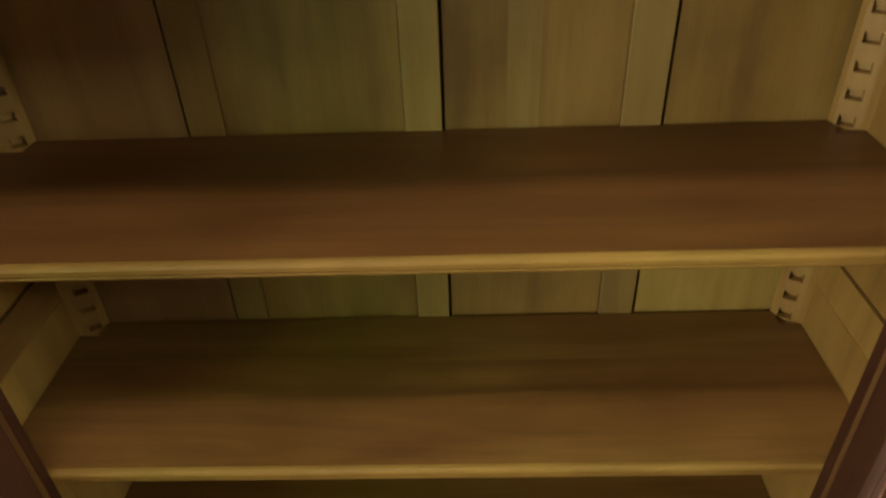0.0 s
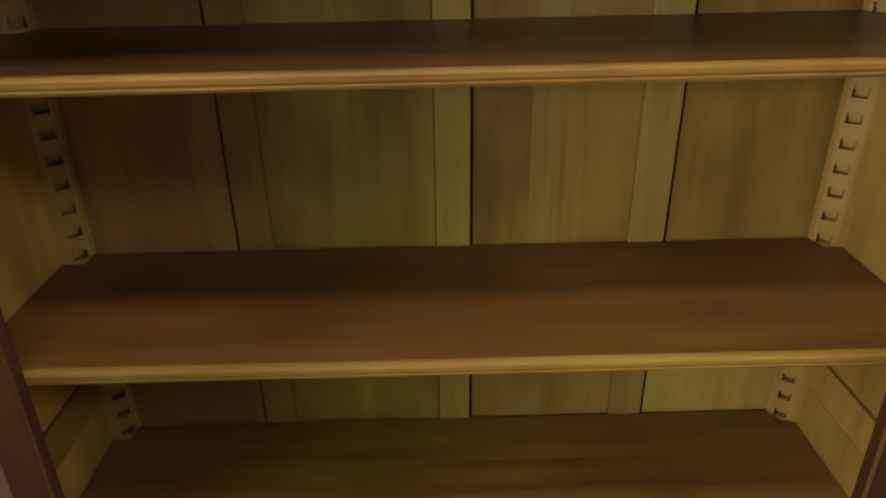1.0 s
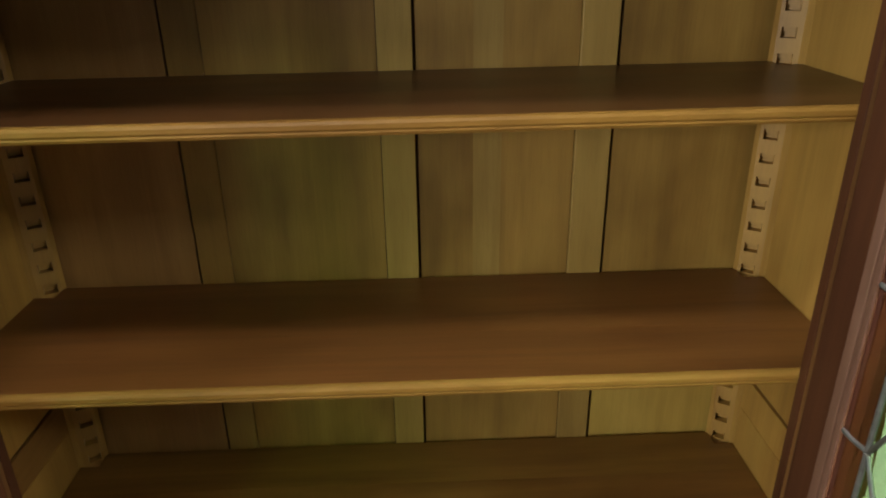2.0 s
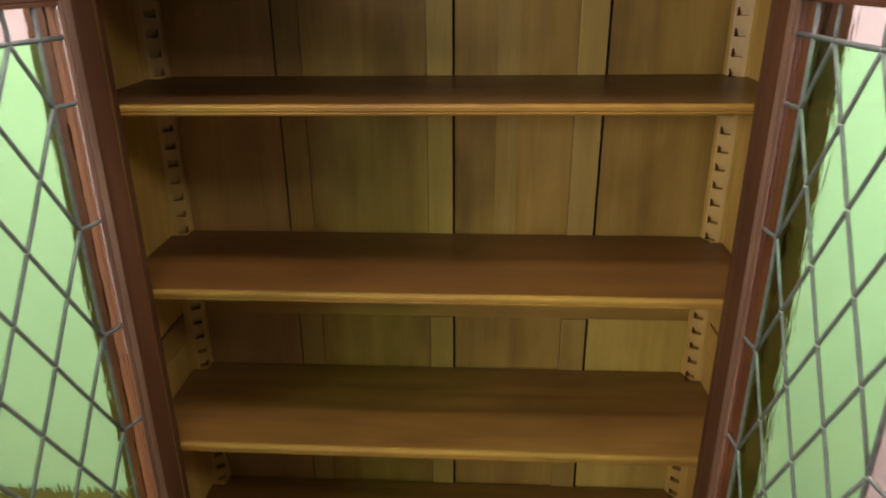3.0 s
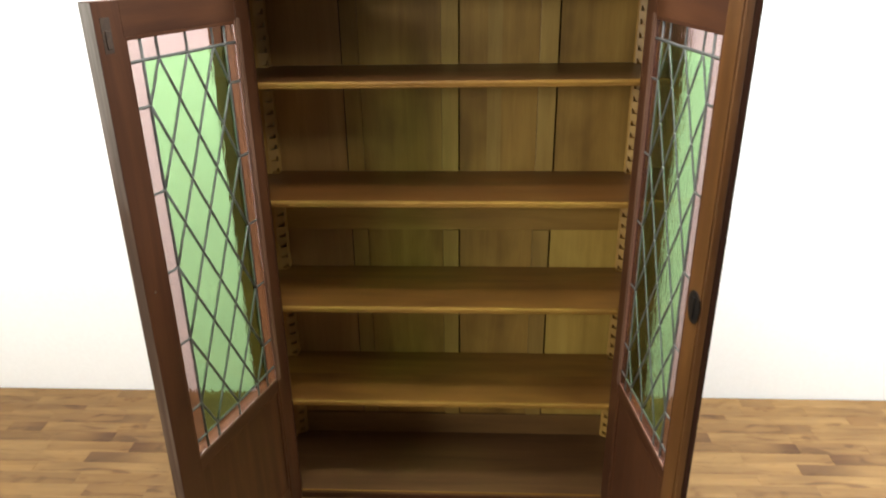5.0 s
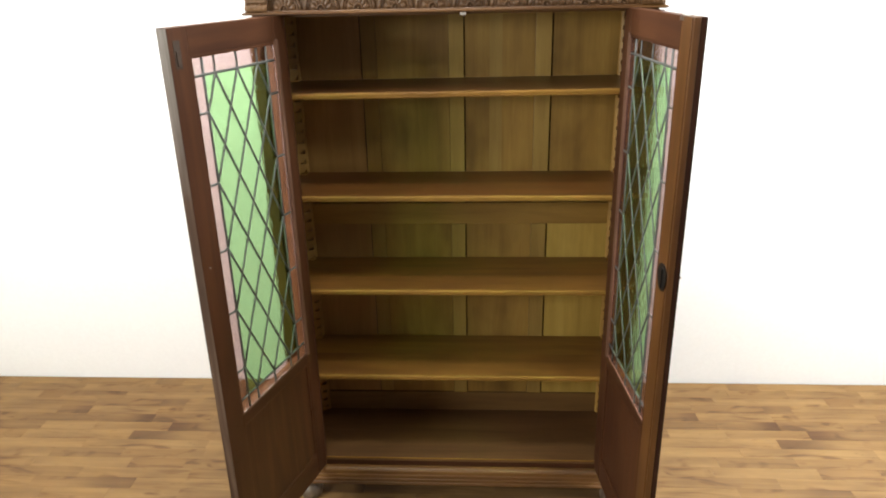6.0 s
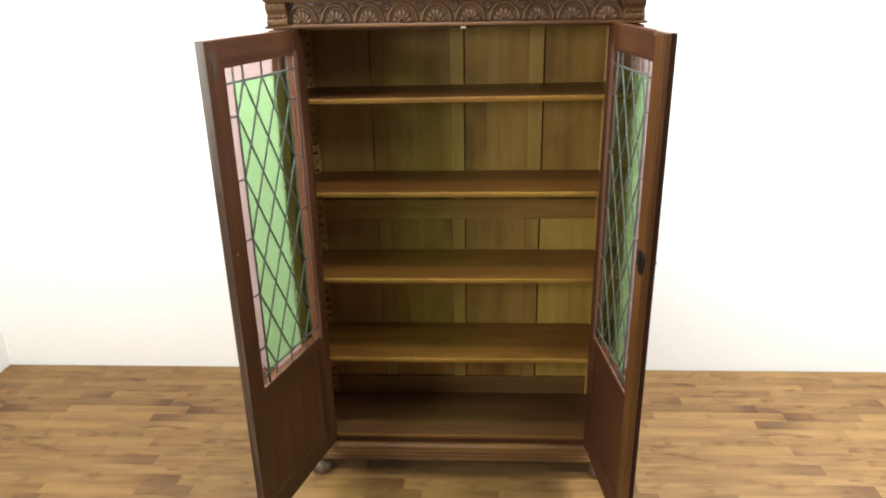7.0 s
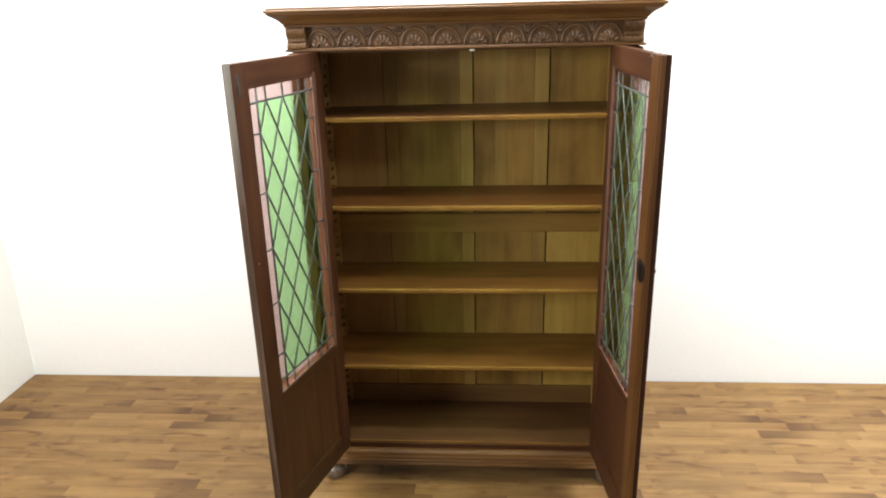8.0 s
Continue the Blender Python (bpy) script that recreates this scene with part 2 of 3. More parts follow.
FLOOR = dict(axis="x", rough=0.50, grain=0.9, wear=0.5, gloss=0.36, bump=0.04, knots=0.85, tones=STRIPS)
OAK_FLOOR = ((0.154, 0.082, 0.0275), (0.204, 0.115, 0.0405), (0.248, 0.147, 0.054))
PRINT = [(0.0, (1.06, 1.06, 1.03)), (0.25, (1.0, 0.99, 0.96)), (0.5, (0.91, 0.875, 0.83)), (0.75, (0.80, 0.74, 0.69)), (1.0, (0.64, 0.55, 0.50))]
m_floor = wood("floor_oak", *OAK_FLOOR, printed=True, **FLOOR)
m_floor_far = wood("floor_oak_joined", *OAK_FLOOR, joined=True, **FLOOR)
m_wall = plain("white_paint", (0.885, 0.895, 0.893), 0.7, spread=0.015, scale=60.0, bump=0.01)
# unseen walls and ceiling, toned to set the light bounced into the case
m_far = plain("unseen_wall_bounce_tone", (0.62, 0.60, 0.57), 0.8, spread=0.05, scale=40.0, bump=0.05)
m_ceiling = plain("unseen_ceiling_bounce_tone", (0.55, 0.54, 0.51), 0.8, spread=0.02, scale=60.0, bump=0.03)
m_lead = plain("lead_came", (0.068, 0.073, 0.066), 0.55, metal=0.0, spread=0.3, scale=90.0)
m_solder = plain("solder", (0.36, 0.38, 0.36), 0.35, metal=0.8, spread=0.3, scale=120.0)
m_iron = plain("black_iron", (0.02, 0.018, 0.016), 0.45, metal=0.6, spread=0.3, scale=90.0)
m_steel = plain("steel", (0.6, 0.6, 0.58), 0.3, metal=1.0, spread=0.1)
m_bronze = plain("dark_bronze", (0.040, 0.023, 0.013), 0.75, metal=0.1, spread=0.3, scale=90.0)
# closing edge: the wall's pale reflection is put into its upper colour
m_edge_sheen = wood("oak_edge_with_sheen", (0.030, 0.014, 0.006), (0.068, 0.040, 0.024), (0.145, 0.108, 0.082), axis="z", rough=0.6, grain=1.0, wear=0.7, gloss=0.2, painted_sheen=(1.46, 1.84, (0.17, 0.155, 0.137)))
m_white = plain("white_plastic", (0.85, 0.84, 0.82), 0.4, spread=0.03)
m_gap = plain("dark_gap", (0.042, 0.024, 0.011), 0.9)
m_glass = ripple_glass("rippled_glass")
m_green = tint("green_flash", (0.60, 0.77, 0.55))
m_pink = tint("pink_flash", (0.74, 0.645, 0.635))


# ---- building helpers ----
def part(name, bm, material, parent=None, label="", m=None):
    mesh = bpy.data.meshes.new(name)
    bmesh.ops.recalc_face_normals(bm, faces=bm.faces)
    bm.to_mesh(mesh)
    bm.free()
    mesh.materials.append(material)
    ob = new(name, mesh)
    if parent is not None:
        ob.parent = parent
    if m is not None:
        ob.matrix_basis = m
    if label:
        tagged(ob, label)
    return ob


def box_into(bm, x0, x1, y0, y1, z0, z1, bevel=0.0, segments=2):
    lo, hi = (min(x0, x1), min(y0, y1), min(z0, z1)), (max(x0, x1), max(y0, y1), max(z0, z1))
    made = bmesh.ops.create_cube(bm, size=1.0)
    for v in made["verts"]:
        v.co = Vector([lo[i] if v.co[i] < 0 else hi[i] for i in range(3)])
    if bevel:
        edges = list({e for v in made["verts"] for e in v.link_edges})
        bmesh.ops.bevel(bm, geom=edges, offset=bevel, segments=segments, affect="EDGES", profile=0.5)


def box(x0, x1, y0, y1, z0, z1, bevel=0.002, segments=2):
    bm = bmesh.new()
    box_into(bm, x0, x1, y0, y1, z0, z1, bevel, segments)
    return bm


def prism(poly, lo, hi, plane="xz", bm=None):
    """A flat outline, pushed from lo to hi along the third axis."""
    bm = bm or bmesh.new()

    def at(a, b, c):
        return {"xz": (a, c, b), "xy": (a, b, c), "yz": (c, a, b)}[plane]
    low = [bm.verts.new(at(a, b, lo)) for a, b in poly]
    high = [bm.verts.new(at(a, b, hi)) for a, b in poly]
    n = len(poly)
    bm.faces.new(low)
    bm.faces.new(high[::-1])
    for i in range(n):
        bm.faces.new((low[i], high[i], high[(i + 1) % n], low[(i + 1) % n]))
    return bm


def sweep(profile, path, bm=None, closed_ends=True):
    """A profile (out, up) carried along a level path of (x, y, out_x, out_y) stations."""
    bm = bm or bmesh.new()
    rings = [[bm.verts.new((x + o * ox, y + o * oy, z)) for o, z in profile] for x, y, ox, oy in path]
    n = len(profile)
    for a, b in zip(rings, rings[1:]):
        for i in range(n):
            bm.faces.new((a[i], b[i], b[(i + 1) % n], a[(i + 1) % n]))
    if closed_ends:
        bm.faces.new(rings[0])
        bm.faces.new(rings[-1][::-1])
    return bm


def lathe(profile, steps=28, bm=None):
    """A turned shape from (radius, z) rows."""
    bm = bm or bmesh.new()
    rings = []
    for r, z in profile:
        rings.append([bm.verts.new((r * math.cos(2 * math.pi * i / steps), r * math.sin(2 * math.pi * i / steps), z)) for i in range(steps)])
    for a, b in zip(rings, rings[1:]):
        for i in range(steps):
            bm.faces.new((a[i], a[(i + 1) % steps], b[(i + 1) % steps], b[i]))
    bm.faces.new(rings[0][::-1])
    bm.faces.new(rings[-1])
    return bm


def smooth(ob):
    for p in ob.data.polygons:
        p.use_smooth = True
    return ob


def tube_into(bm, points, radius, steps=6, flat=1.0):
    """A round bar along points in the x-z plane, standing out along y by flat times its radius."""
    rings = []
    for i, p in enumerate(points):
        p = Vector(p)
        a, b = Vector(points[max(i - 1, 0)]), Vector(points[min(i + 1, len(points) - 1)])
        d = (b - a).normalized()
        side = d.cross(Vector((0, 1, 0))).normalized()
        rings.append([bm.verts.new(p + side * radius * math.cos(2 * math.pi * k / steps) + Vector((0, flat * radius * math.sin(2 * math.pi * k / steps), 0))) for k in range(steps)])
    for a, b in zip(rings, rings[1:]):
        for k in range(steps):
            bm.faces.new((a[k], a[(k + 1) % steps], b[(k + 1) % steps], b[k]))
    bm.faces.new(rings[0])
    bm.faces.new(rings[-1][::-1])


def clip(poly, x0, x1, z0, z1):
    for axis, value, keep in ((0, x0, 1), (0, x1, -1), (1, z0, 1), (1, z1, -1)):
        out = []
        for i, p in enumerate(poly):
            q = poly[(i + 1) % len(poly)]
            dp, dq = keep * (p[axis] - value), keep * (q[axis] - value)
            if dp >= -1e-9:
                out.append(p)
            if (dp > 1e-9 and dq < -1e-9) or (dp < -1e-9 and dq > 1e-9):
                k = dp / (dp - dq)
                out.append((p[0] + k * (q[0] - p[0]), p[1] + k * (q[1] - p[1])))
        poly = out
        if len(poly) < 3:
            return []
    return poly


# ---- the room ----
X0, X1, Y0, Y1, TOP = -2.604, 4.6, -7.5, 0.905, 2.85
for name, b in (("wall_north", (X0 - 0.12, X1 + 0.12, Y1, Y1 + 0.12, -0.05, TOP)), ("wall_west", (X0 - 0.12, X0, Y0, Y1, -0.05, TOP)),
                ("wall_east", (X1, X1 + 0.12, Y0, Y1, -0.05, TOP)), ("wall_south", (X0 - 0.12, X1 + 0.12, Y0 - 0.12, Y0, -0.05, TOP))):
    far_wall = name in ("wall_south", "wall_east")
    tagged(part(name, box(*b, 0.0), m_far if far_wall else m_wall), "unseen plain wall, pale tone set for bounced light" if far_wall else "smooth matt white painted wall", "wall", kind="structure")
tagged(part("ceiling", box(X0 - 0.12, X1 + 0.12, Y0 - 0.12, Y1 + 0.12, TOP, TOP + 0.1, 0.0), m_ceiling), "unseen plain ceiling, grey tone set for bounced light", "ceiling", kind="structure")
floor = tagged(part("floor", box(X0, X1, Y0, Y1, -0.06, -0.0125, 0.0), m_gap), "warm brown oak strip floor in random lengths", "floor", kind="structure")

# ---- the bookcase ----
case = tagged(new("bookcase"), "tall carved oak bookcase, empty, with leaded glass doors standing open", "bookcase")
J, IN, OUT, BACK = 0.523, 0.613, 0.628, 0.347
SHELVES = (1.6215, 1.272, 0.920, 0.566)
BOTTOM = 0.202

# back: panels behind stiles and rails
back = part("back_board", box(-OUT, OUT, 0.352, 0.362, 0.16, 1.93, 0.001), m_gap, case, "dark joints of the back")
STILES = ((-0.347, -0.293), (-0.029, 0.025), (0.282, 0.339))
MID = (1.060, 1.146)
for z0, z1 in ((MID[1] + 0.002, 1.93), (0.290, MID[0] - 0.002)):
    for k, (a, b) in enumerate(((-IN, -0.3510), (-0.292, -0.0305), (0.029, 0.281), (0.3445, IN))):
        # some fields are glued up from boards of different tone
        cuts = ((), (-0.143,), (0.118, 0.164), ())[k] if z0 > 1 else ((), (-0.17,), (), (0.47,))[k]
        ends = [a, *cuts, b]
        for q, (c0, c1) in enumerate(zip(ends, ends[1:])):
            mat = m_ruddy if k == 0 else m_pale if k == 3 and z0 < 1 else m_stile_dull if k == 2 and q == 1 else m_back
            part("back_panel", box(c0, c1, BACK, 0.352, z0, z1, 0.0), mat, back)
    for (a, b), mat in zip(STILES, (m_back if z0 > 1 else m_stile_dull, m_stile, m_stile_dull)):
        part("back_stile", box(a, b, 0.339 if a > -0.1 else 0.3445, 0.351, z0, z1, 0.0015), mat, back)
part("back_rail", box(-IN, IN, 0.338, 0.351, MID[0], MID[1], 0.002), m_rail, back)
part("back_rail", box(-IN, IN, 0.338, 0.351, 0.190, 0.288, 0.002), m_rail_shaded, back)

# sides, each of an upper and a lower board with an open joint
for s in (-1, 1):
    side = part("side_panel", box(s * (IN + 0.006), s * OUT, 0.010, 0.352, 0.165, 1.94, 0.002), m_out_z, case, "stained outer face of the side")
    for z0, z1, mat in ((BOTTOM - 0.01, 1.004, m_side), (1.005, 1.0705, m_side_shaded if s < 0 else m_side), (1.0785, 1.93, m_side)):
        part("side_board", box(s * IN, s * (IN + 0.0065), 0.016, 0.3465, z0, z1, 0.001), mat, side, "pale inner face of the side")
    # fluted front post
    a, b = J + 0.006, OUT + 0.010
    post = [(a, 0.0155), (a, -0.012), (a + 0.018, -0.012), (a + 0.0190, 0.004), (a + 0.0250, 0.004), (a + 0.026, -0.014), (a + 0.040, -0.014), (a + 0.043, -0.020), (a + 0.048, -0.024), (a + 0.064, -0.024),
            (a + 0.0650, -0.010), (a + 0.0710, -0.010), (a + 0.072, -0.024), (b - 0.004, -0.024), (b, -0.020), (b, 0.0155)]
    part("front_post", prism([(s * p, q) for p, q in post], 0.163, 1.862, "xy"), m_out_z, case, "fluted front post")
    part("hinge_stile", box(s * (J + 0.004), s * (IN - 0.001), 0.0, 0.0158, BOTTOM + 0.001, 1.862, 0.0007), m_door, case)


def notched_strip(s):
    """A corner batten with square mortises for the shelf pegs."""
    bm = bmesh.new()
    outline = [(0.574, 0.3385), (0.5775, 0.330), (0.6080, 0.3115), (IN, 0.3000), (IN - 0.0005, 0.3385)]
    outline = [(s * a, b) for a, b in outline]
    d = Vector((s * (0.6080 - 0.5775), 0.3115 - 0.330))
    n = Vector((-d.y, d.x)).normalized()
    n = n if n.y > 0 else -n
    p0 = Vector((s * 0.5775, 0.330))
    za, pitch, slot = BOTTOM + 0.001, 0.0392, 0.0160
    z = za
    while z < 1.85:
        top = min(z + pitch - slot - (0.0145 if z == za else 0.0), 1.86)
        prism(outline, z, top, "xy", bm)
        if top + slot < 1.86:
            for low, high, deep in ((top, top + 0.0085, 0.0155), (top + 0.0085, top + slot, 0.0100)):
                e0, e1 = p0 + d * 0.15, p0 + d * 0.76
                i0, i1 = p0 + d * 0.17 + n * deep, p0 + d * 0.70 + n * deep
                notch = [outline[0], outline[1], tuple(e0), tuple(i0), tuple(i1), tuple(e1), outline[2], outline[3], outline[4]]
                prism(notch, low, high, "xy", bm)
        z = top + slot
    bmesh.ops.remove_doubles(bm, verts=bm.verts, dist=1e-5)
    return bm


for s in (-1, 1):
    part("support_strip", notched_strip(s), m_side, case, "pale notched shelf support strip")


def lipping(z, t=0.0192):
    """The rounded, beaded front edge of a shelf."""
    f = 0.0145
    e = f + 0.012
    prof = [(f + 0.007, z - t), (f + 0.0028, z - t + 0.0008), (f + 0.0012, z - t * 0.78), (f + 0.0018, z - t * 0.66),
            (f + 0.0003, z - t * 0.52), (f + 0.0003, z - t * 0.24), (f + 0.0022, z - 0.0014), (f + 0.006, z)]
    return prism([(e, z - t + 0.0002)] + prof + [(e, z - 0.0002)], -(IN - 0.002), IN - 0.002, "yz", bmesh.new())


def shelf_board(y0, y1, z, t=0.0188):
    """One board of a shelf, let in round the corner strips where it reaches them."""
    bm = bmesh.new()
    w, notch = IN - 0.002, 0.034
    if y1 <= 0.302:
        return prism([(y1, z - t), (y0, z - t), (y0, z), (y1, z)], -w, w, "yz", bm)
    prism([(y1, z - t), (y0, z - t), (y0, z), (y1, z)], -(w - notch), w - notch, "yz", bm)
    for a, b in ((-w, -(w - notch)), (w - notch, w)):
        prism([(0.302, z - t), (y0, z - t), (y0, z), (0.302, z)], a, b, "yz", bm)
    return bm


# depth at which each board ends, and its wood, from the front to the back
BOARDS = {1.6215: ((0.17, m_shelf_shaded), (0.3375, m_shelf_shaded)), 1.272: ((0.15, m_shelf), (0.3375, m_shelf)),
          0.920: ((0.228, m_shelf_mid), (0.3375, m_shelf_brown)), 0.566: ((0.185, m_shelf_mid), (0.3375, m_shelf_brown))}
for z in SHELVES:
    rear = BOARDS[z][-1]
    board = part("shelf", shelf_board(BOARDS[z][-2][0] + 0.0003, rear[0], z), rear[1], case, "stained oak shelf of glued boards with a beaded edge")
    y0 = 0.0265
    for y1, mat in BOARDS[z][:-1]:
        part("shelf_board", shelf_board(y0, y1, z), mat, board)
        y0 = y1 + 0.0003
    part("edge_lipping", lipping(z), m_lip, board, "rubbed light oak shelf edge")
    if z == SHELVES[0]:
        # the top shelf hangs a little out of level
        board.matrix_basis = Matrix.Translation((0, 0, z + 0.002)) @ pose(0, 0, 0, 0, -0.3, 0) @ Matrix.Translation((0, 0, -z))
part("bottom_board", box(-IN + 0.001, IN - 0.001, 0.002, 0.3375, BOTTOM - 0.016, BOTTOM, 0.002), m_bottom, case, "dull dark oak bottom board")
part("edge_lipping", box(-J, J, 0.0, 0.0035, BOTTOM - 0.004, BOTTOM + 0.0008, 0.0006), m_lip, case, "rubbed light edge of the bottom board")
part("top_board", box(-OUT, OUT, 0.0, 0.352, 1.941, 1.955, 0.001), m_out, case)
part("bottom_rail", box(-J - 0.005, J + 0.005, 0.004, 0.022, 0.158, BOTTOM - 0.0165, 0.002), m_door_x, case)

# plinth: reeded moulding round three sides
def round_three(w, y_front, y_back):
    return [(-w, y_back, -1, 0), (-w, y_front, -1, -1), (w, y_front, 1, -1), (w, y_back, 1, 0)]


PLINTH = [(-0.02, 0.089), (0.004, 0.089), (0.010, 0.092), (0.010, 0.102), (0.0078, 0.104), (0.0088, 0.106), (0.0085, 0.118), (0.0064, 0.120),
          (0.0074, 0.122), (0.007, 0.136), (0.0050, 0.138), (0.006, 0.140), (0.006, 0.154), (0.002, 0.159), (-0.006, 0.163), (-0.02, 0.163)]
part("plinth", sweep(PLINTH, round_three(OUT, -0.016, 0.352)), m_out, case, "reeded oak plinth moulding")
part("plinth_board", box(-OUT + 0.02, OUT - 0.02, 0.004, 0.352, 0.092, 0.160, 0.001), m_out, case)

# turned bun feet
FOOT = [(0.022, 0.0), (0.036, 0.003), (0.045, 0.014), (0.048, 0.030), (0.044, 0.046), (0.034, 0.060), (0.026, 0.066), (0.027, 0.076), (0.033, 0.082), (0.033, 0.090)]
for x, y in ((-0.606, 0.020), (0.606, 0.020), (-0.606, 0.310), (0.606, 0.310)):
    smooth(part("bun_foot", lathe(FOOT), m_foot, case, "glossy turned oak bun foot", pose(x, y, 0)))

# moulding above the doors, frieze and cornice
MOULD = [(-0.03, 1.8675), (0.006, 1.8675), (0.012, 1.8685), (0.0150, 1.8710), (0.0150, 1.8735), (0.012, 1.876), (0.007, 1.877), (0.005, 1.880), (-0.03, 1.880)]
part("door_head_moulding", sweep(MOULD, round_three(OUT, -0.030, 0.352)), m_out, case)
part("frieze_board", box(-OUT, OUT, -0.018, 0.012, 1.8795, 1.958, 0.001), m_carve, case)
part("door_head_rail", box(-OUT + 0.002, OUT - 0.002, 0.004, 0.014, 1.860, 1.8672, 0.001), m_out, case)
CORNICE = [(-0.03, 1.953), (0.010, 1.953), (0.015, 1.955), (0.016, 1.960), (0.013, 1.962), (0.018, 1.964), (0.022, 1.969), (0.028, 1.976), (0.037, 1.983), (0.047, 1.989), (0.056, 1.994),
           (0.061, 1.9985), (0.062, 2.003), (0.0665, 2.004), (0.0685, 2.007), (0.0685, 2.0112), (0.065, 2.014), (-0.03, 2.014)]
part("cornice", sweep(CORNICE, round_three(OUT - 0.004, -0.030, 0.352)), m_out, case, "stepped oak cornice moulding")
part("cornice_top", box(-OUT - 0.058, OUT + 0.058, -0.086, 0.358, 2.0142, 2.020, 0.0015), m_out, case)
for s in (-1, 1):
    scroll = [(-0.030, 1.881), (-0.043, 1.881), (-0.045, 1.888), (-0.041, 1.896), (-0.035, 1.906), (-0.036, 1.916), (-0.043, 1.924), (-0.050, 1.932), (-0.052, 1.941), (-0.049, 1.949), (-0.042, 1.953), (-0.016, 1.953), (-0.016, 1.881)]
    bm = prism(scroll, s * 0.563, s * 0.632, "yz")
    for zz in (1.893, 1.908, 1.944):
        box_into(bm, s * 0.566, s * 0.629, -0.0535 if zz > 1.94 else -0.046, -0.03, zz - 0.002, zz + 0.002, 0.001)
    for k in range(5):
        # gouged leaf ribs over the scroll
        xx = s * (0.5705 + 0.0135 * k)
        tube_into(bm, [(xx + s * 0.0015 * math.sin(3 * i), y + 0.001, z) for i, (y, z) in enumerate(scroll[1:11])], 0.0034, 6, 1.0)
    part("corner_block", bm, m_carve, case, "carved scroll block")
    part("return_board", box(s * (OUT - 0.004), s * (OUT + 0.002), 0.012, 0.352, 1.880, 1.953, 0.001), m_out, case)


def lunette():
    """A carved half round: a raised arch over a fan of petals, with a bud at its foot."""
    bm = bmesh.new()
    r = 0.0492
    for rad, thick, flat in ((r, 0.0060, 1.0), (r - 0.0082, 0.0022, 1.6)):
        arc = [(rad * math.cos(math.pi * i / 18), 0, rad * 1.24 * math.sin(math.pi * i / 18)) for i in range(19)]
        tube_into(bm, arc, thick, 8, flat)
    for k in range(6):
        a = math.pi * (k + 0.5) / 6
        c, s = math.cos(a), math.sin(a)
        pts = [(0.014 * c, 0, 0.016 * s), (0.022 * c, 0, 0.027 * s), (0.030 * c, 0, 0.037 * s), (0.0355 * c, 0, 0.0438 * s)]
        rings = []
        for i, p in enumerate(pts):
            wdt = (0.0038, 0.0068, 0.0094, 0.0056)[i]
            side = Vector((-s, 0, c)) * wdt
            rise = (0.0030, 0.0040, 0.0038, 0.0014)[i]
            p = Vector(p)
            rings.append([bm.verts.new(p + side * 1.06), bm.verts.new(p + side * 0.85 + Vector((0, -rise * 0.75, 0))), bm.verts.new(p + Vector((0, -rise, 0))),
                          bm.verts.new(p - side * 0.85 + Vector((0, -rise * 0.75, 0))), bm.verts.new(p - side * 1.06)])
        for q, w in zip(rings, rings[1:]):
            for i in range(4):
                bm.faces.new((q[i], q[i + 1], w[i + 1], w[i]))
        bm.faces.new(rings[-1])
    arc = [(0.0125 * math.cos(math.pi * i / 10), 0, 0.0145 * math.sin(math.pi * i / 10)) for i in range(11)]
    tube_into(bm, arc, 0.0036, 7, 2.8)
    m = bmesh.ops.create_icosphere(bm, subdivisions=2, radius=0.0050)
    for v in m["verts"]:
        v.co.z += 0.003
    return bm


def spandrel():
    """A small fan of leaves between two arches."""
    bm = bmesh.new()
    for a, size in ((-44, 0.92), (-22, 1.0), (0, 0.9), (22, 1.0), (44, 0.92)):
        c, s = math.sin(radians(a)) * size, math.cos(radians(a)) * size
        pts = [(0.002 * c, 0, 0.002 * s), (0.012 * c, 0, 0.014 * s), (0.024 * c, 0, 0.028 * s), (0.034 * c, 0, 0.036 * s)]
        tube_into(bm, pts, 0.0030, 6, 2.2)
    return bm


arch = smooth(part("lunette", lunette(), m_carve, case, "carved half-round fan", pose(-0.514, -0.019, 1.8815)))
leaf = smooth(part("spandrel_leaf", spandrel(), m_carve, case, "carved leaf sprig", pose(-0.514 - 0.0571, -0.019, 1.9145)))
for i in range(11):
    if i < 9:
        o = new("lunette", arch.data)
        o.parent, o.matrix_basis = case, pose(-0.514 + 0.1142 * (i + 1), -0.019, 1.8815)
        tagged(o, "carved half-round fan")
    if 0 < i < 10:
        o = new("spandrel_leaf", leaf.data)
        o.parent, o.matrix_basis = case, pose(-0.514 - 0.0571 + 0.1142 * i, -0.019, 1.9145)
        tagged(o, "carved leaf sprig")

# door catch under the head rail
part("door_catch", box(0.024, 0.042, -0.016, 0.004, 1.8575, 1.8665, 0.002), m_white, case, "small white door catch")

# ---- the doors ----
U1, U2, U3, THICK = 0.067, 0.459, 0.540, 0.031
Z0D, Z1D, ZGB, ZGT = 0.180, 1.8695, 0.715, 1.789
BORDER = 0.044
GU0, GU1 = U1 + BORDER, U2 - BORDER
LOZ_W, LOZ_H = (GU1 - GU0) / 3, 0.1967
GZ1 = 1.742
GZ0 = GZ1 - 5 * LOZ_H


